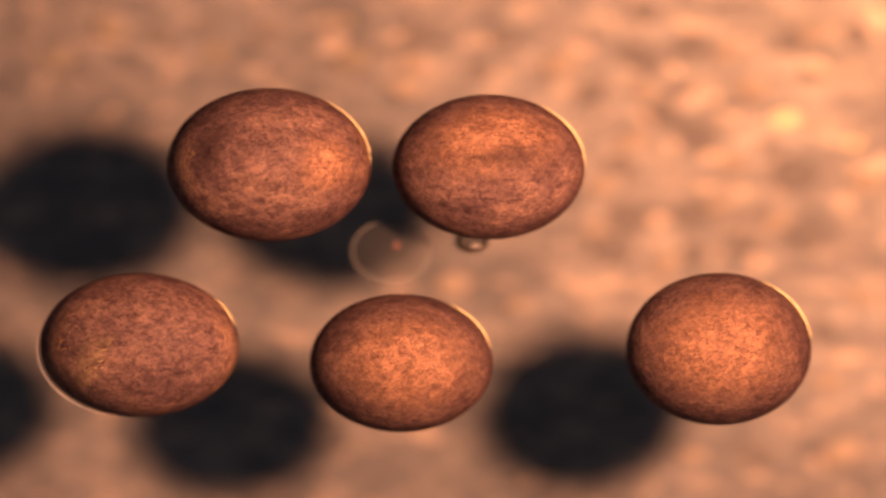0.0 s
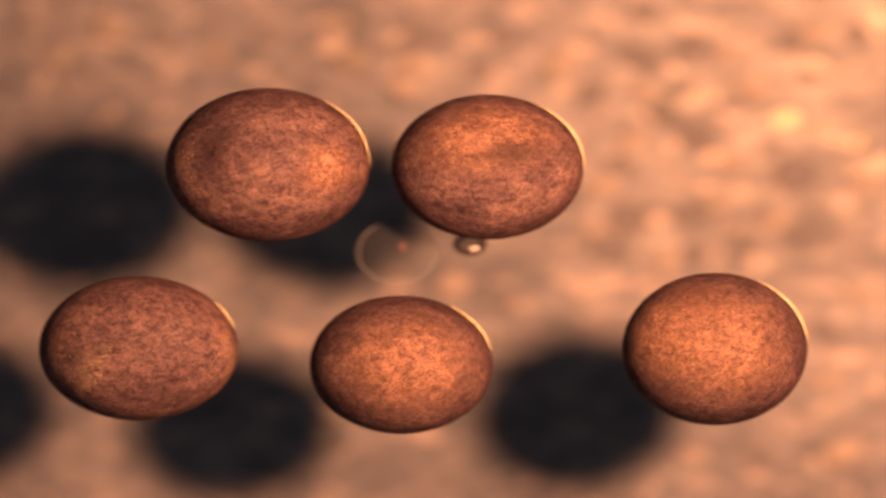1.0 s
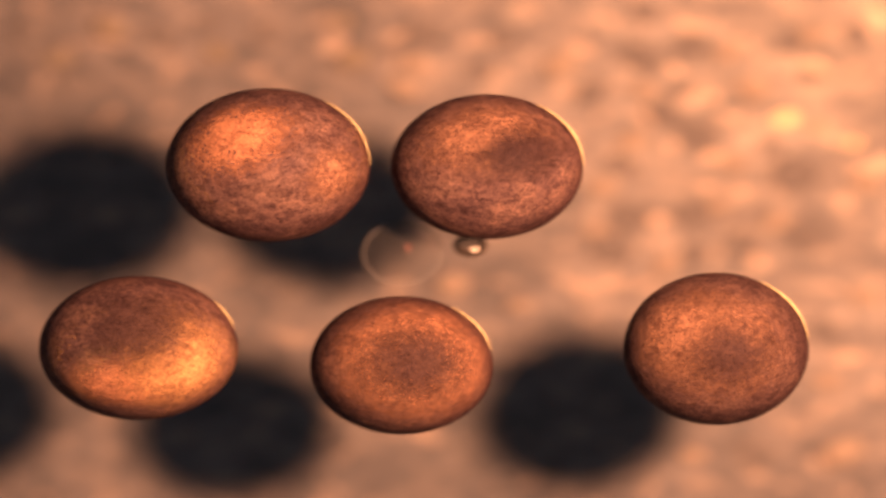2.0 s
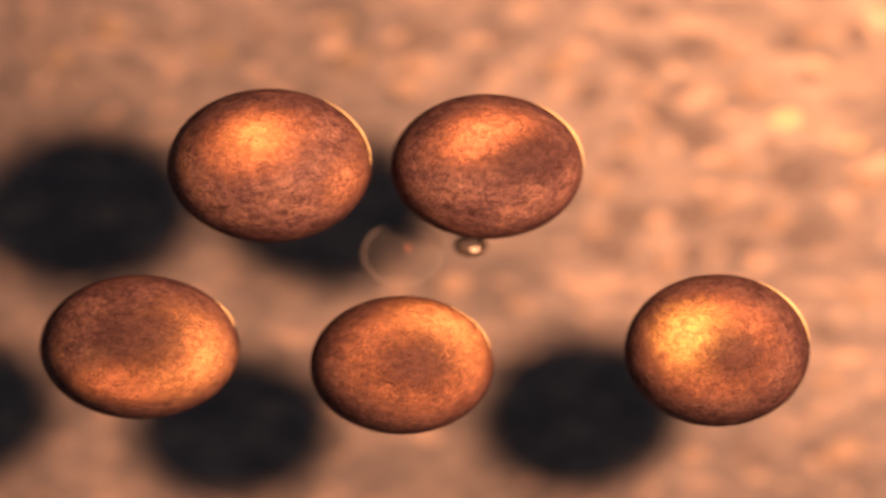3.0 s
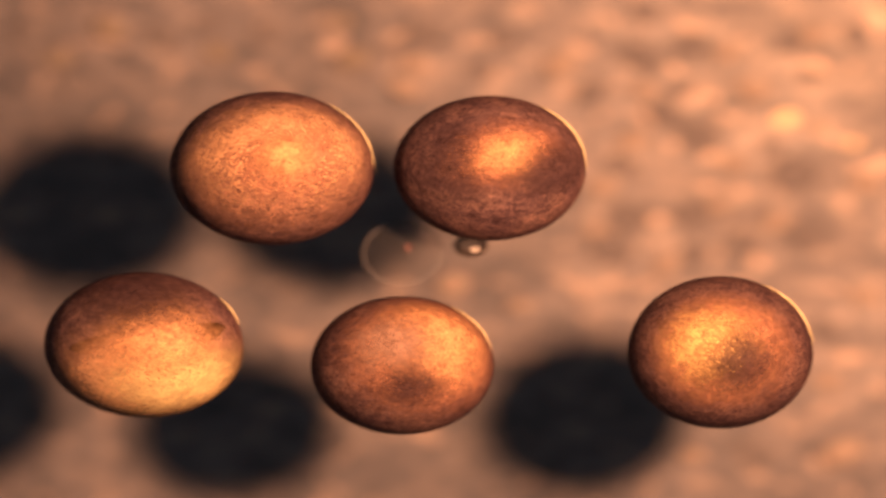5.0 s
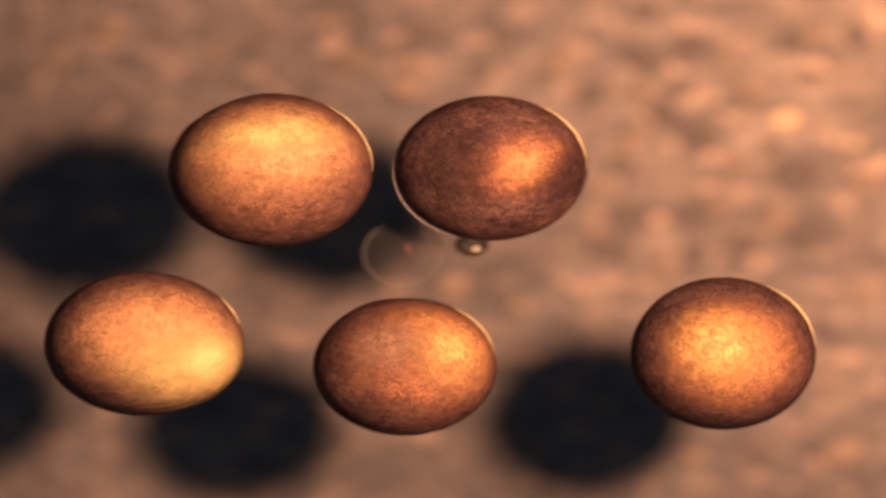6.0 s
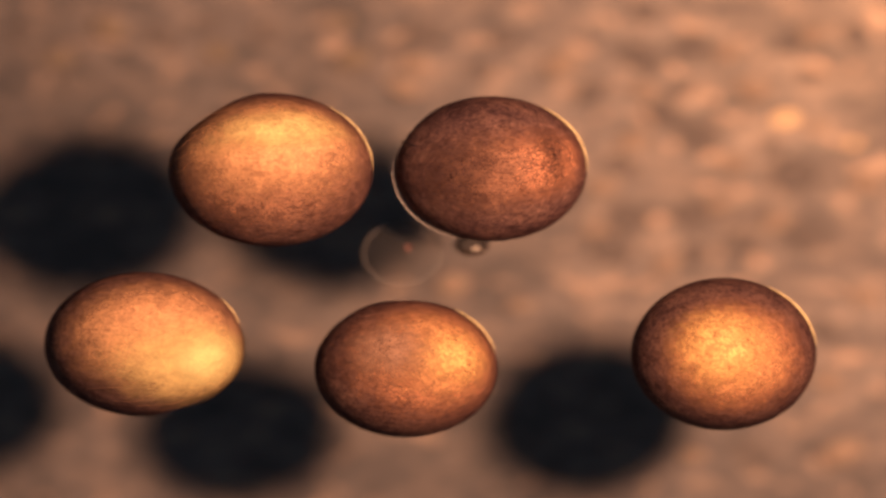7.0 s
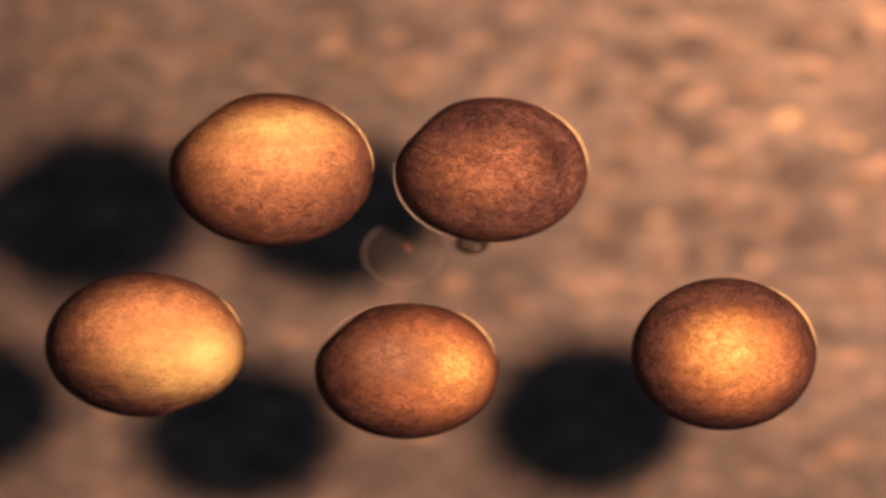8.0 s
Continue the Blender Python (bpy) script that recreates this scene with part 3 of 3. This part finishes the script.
def build_bubble():
    base = new("bubble")
    tagged(base, "faint milky bubble clinging to the dish bottom", "bubble")
    semi = (72 * K, 58 * K, 30 * K)
    film = mesh_object("film", lumpy(PLAIN, semi), [f for f in PLAIN[1] if min(PLAIN[0][v][2] for v in f) > -0.01], HAZE, base)
    film.visible_shadow = False
    rim = mesh_object("rim", *ring(semi[0] - 3 * K, semi[1] - 3 * K, 4 * K), film_material("milky_rim", (0.34, 0.33, 0.29), 0.09, 0.3), base)
    rim.visible_shadow = False
    dot = mesh_object("speck", lumpy(PLAIN, (7 * K, 9 * K, 3 * K)), PLAIN[1], film_material("pink_speck", (0.5, 0.22, 0.16), 0.09, 0.4), base, "pink speck")
    dot.location = (10 * K, 10 * K, semi[2] * 0.98)
    x, y = place(712, 449)
    base.location = (x, y, 0.004 * MM)
    return base


BEAD = build_bead()
BUBBLE = build_bubble()

PALE_GRAINS = [(1391, 211, 32), (1445, 221, 18), (1143, 160, 22), (1510, 254, 18), (993, 116, 32), (735, 112, 26), (1290, 95, 22), (1068, 330, 26), (1375, 393, 24),
               (1050, 408, 18), (1297, 288, 24), (1332, 158, 30), (1530, 525, 24), (1465, 675, 24), (1228, 806, 22), (1490, 800, 36), (800, 505, 28), (920, 540, 20),
               (605, 38, 20), (385, 92, 24), (105, 103, 24), (1440, 62, 24), (1535, 325, 28), (715, 156, 28), (1121, 249, 26), (1180, 468, 24), (1272, 365, 20), (195, 50, 30), (625, 105, 30)]
DARK_FLAKES = [(1224, 81, 34), (1137, 103, 36), (1205, 158, 22), (1180, 205, 38), (1240, 243, 36), (1364, 262, 20), (1402, 308, 44), (1435, 135, 20), (1402, 81, 20), (1515, 60, 24),
               (1222, 382, 34), (1110, 385, 40), (1100, 292, 28), (1143, 22, 26), (1045, 165, 30), (893, 66, 26), (850, 125, 28), (750, 62, 36), (690, 88, 20), (370, 45, 24),
               (470, 65, 30), (1430, 420, 36), (1080, 440, 40), (1320, 430, 28), (1230, 450, 26), (1460, 590, 30), (1330, 800, 34), (60, 50, 40), (290, 70, 34), (130, 150, 34)]


def build_grains():
    """Pale grains and dark flat flakes, bedded in the stage."""
    verts, faces = ball(14, 9)
    s = (FAR + MID - STAGE_Z) / FAR
    for i, (px, py, size) in enumerate(PALE_GRAINS + DARK_FLAKES):
        dark = i >= len(PALE_GRAINS)
        bright = i in (0, 3)
        x, y = place(px, py)
        wide = size * K * s * (0.62 if bright else 0.95)
        semi = (wide, wide * 0.7, wide * (0.05 if dark else 0.26))
        rng = np.random.default_rng(i)
        shape = verts * (1 + rng.normal(0, 0.12 if dark else 0.08, len(verts)))[:, None] * np.array(semi)
        ob = mesh_object("mineral_flake" if dark else "sand_grain", shape, faces, FLAKE if dark else BRIGHT if bright else GRAIN if px > 650 else GRAIN_DIM)
        ob.location = (x * s, y * s, STAGE_Z + semi[2] * 0.6)
        ob.rotation_euler = (0, 0, radians(rng.uniform(-25, 25)))
        if dark:
            tagged(ob, "dark brown mineral flake on the mottled stage", "flake", group="dark flakes on the stage")
        else:
            tagged(ob, "pale mineral grain on the mottled stage", "grain", group="pale grains on the stage")


build_grains()


# ---- what moves ----
def motions():
    for base, skin, spin, drift, patches, far, far_rows in EMBRYOS:
        home = base.location.copy()
        walk(base, [(t, Matrix.Translation(home + Vector((dx * K, -dy * K, 0)))) for t, dx, dy in drift])
        walk(skin, [(t, turned(right, down, round_).to_matrix().to_4x4()) for t, right, down, round_ in spin])
        for ob, lift, yaw, rows in patches:
            keys = []
            for i in range(41):
                u, v, sunk = between(0.2 * i, rows)
                way = unit(u, v)
                turn = Vector((0, 0, 1)).rotation_difference(way).to_matrix().to_4x4()
                keys.append((0.2 * i, Matrix.Translation(way * -(DOME * sunk + (lift + 0.012) * max(0.0, sunk - 0.8) / 0.2)) @ turn @ pose(0, 0, 0, 0, 0, yaw)))
            walk(ob, keys)
        if far:
            walk(far, [(t, pose(-0.0055 * out, -0.004 * out, 0.16 * min(1, out / 5))) for t, out in far_rows])
    home = BEAD.location.copy()
    walk(BEAD, [(t, Matrix.Translation(home + Vector((dx * K, -dy * K, 0)))) for t, dx, dy in
                [(0, 0, -3), (1, -3, 2), (2.8, -2, 4), (4.7, -2, 4), (6.0, 0, 3), (7, 0, 2), (8, 0, 0)]])
    home = BUBBLE.location.copy()
    walk(BUBBLE, [(t, Matrix.Translation(home + Vector((dx * K, -dy * K, dz * MM)))) for t, dx, dy, dz in
                  [(0, -20, -4, 0), (0.8, -14, -3, 0), (1.6, 0, 0, 0), (8, 0, 0, 0)]])


motions()
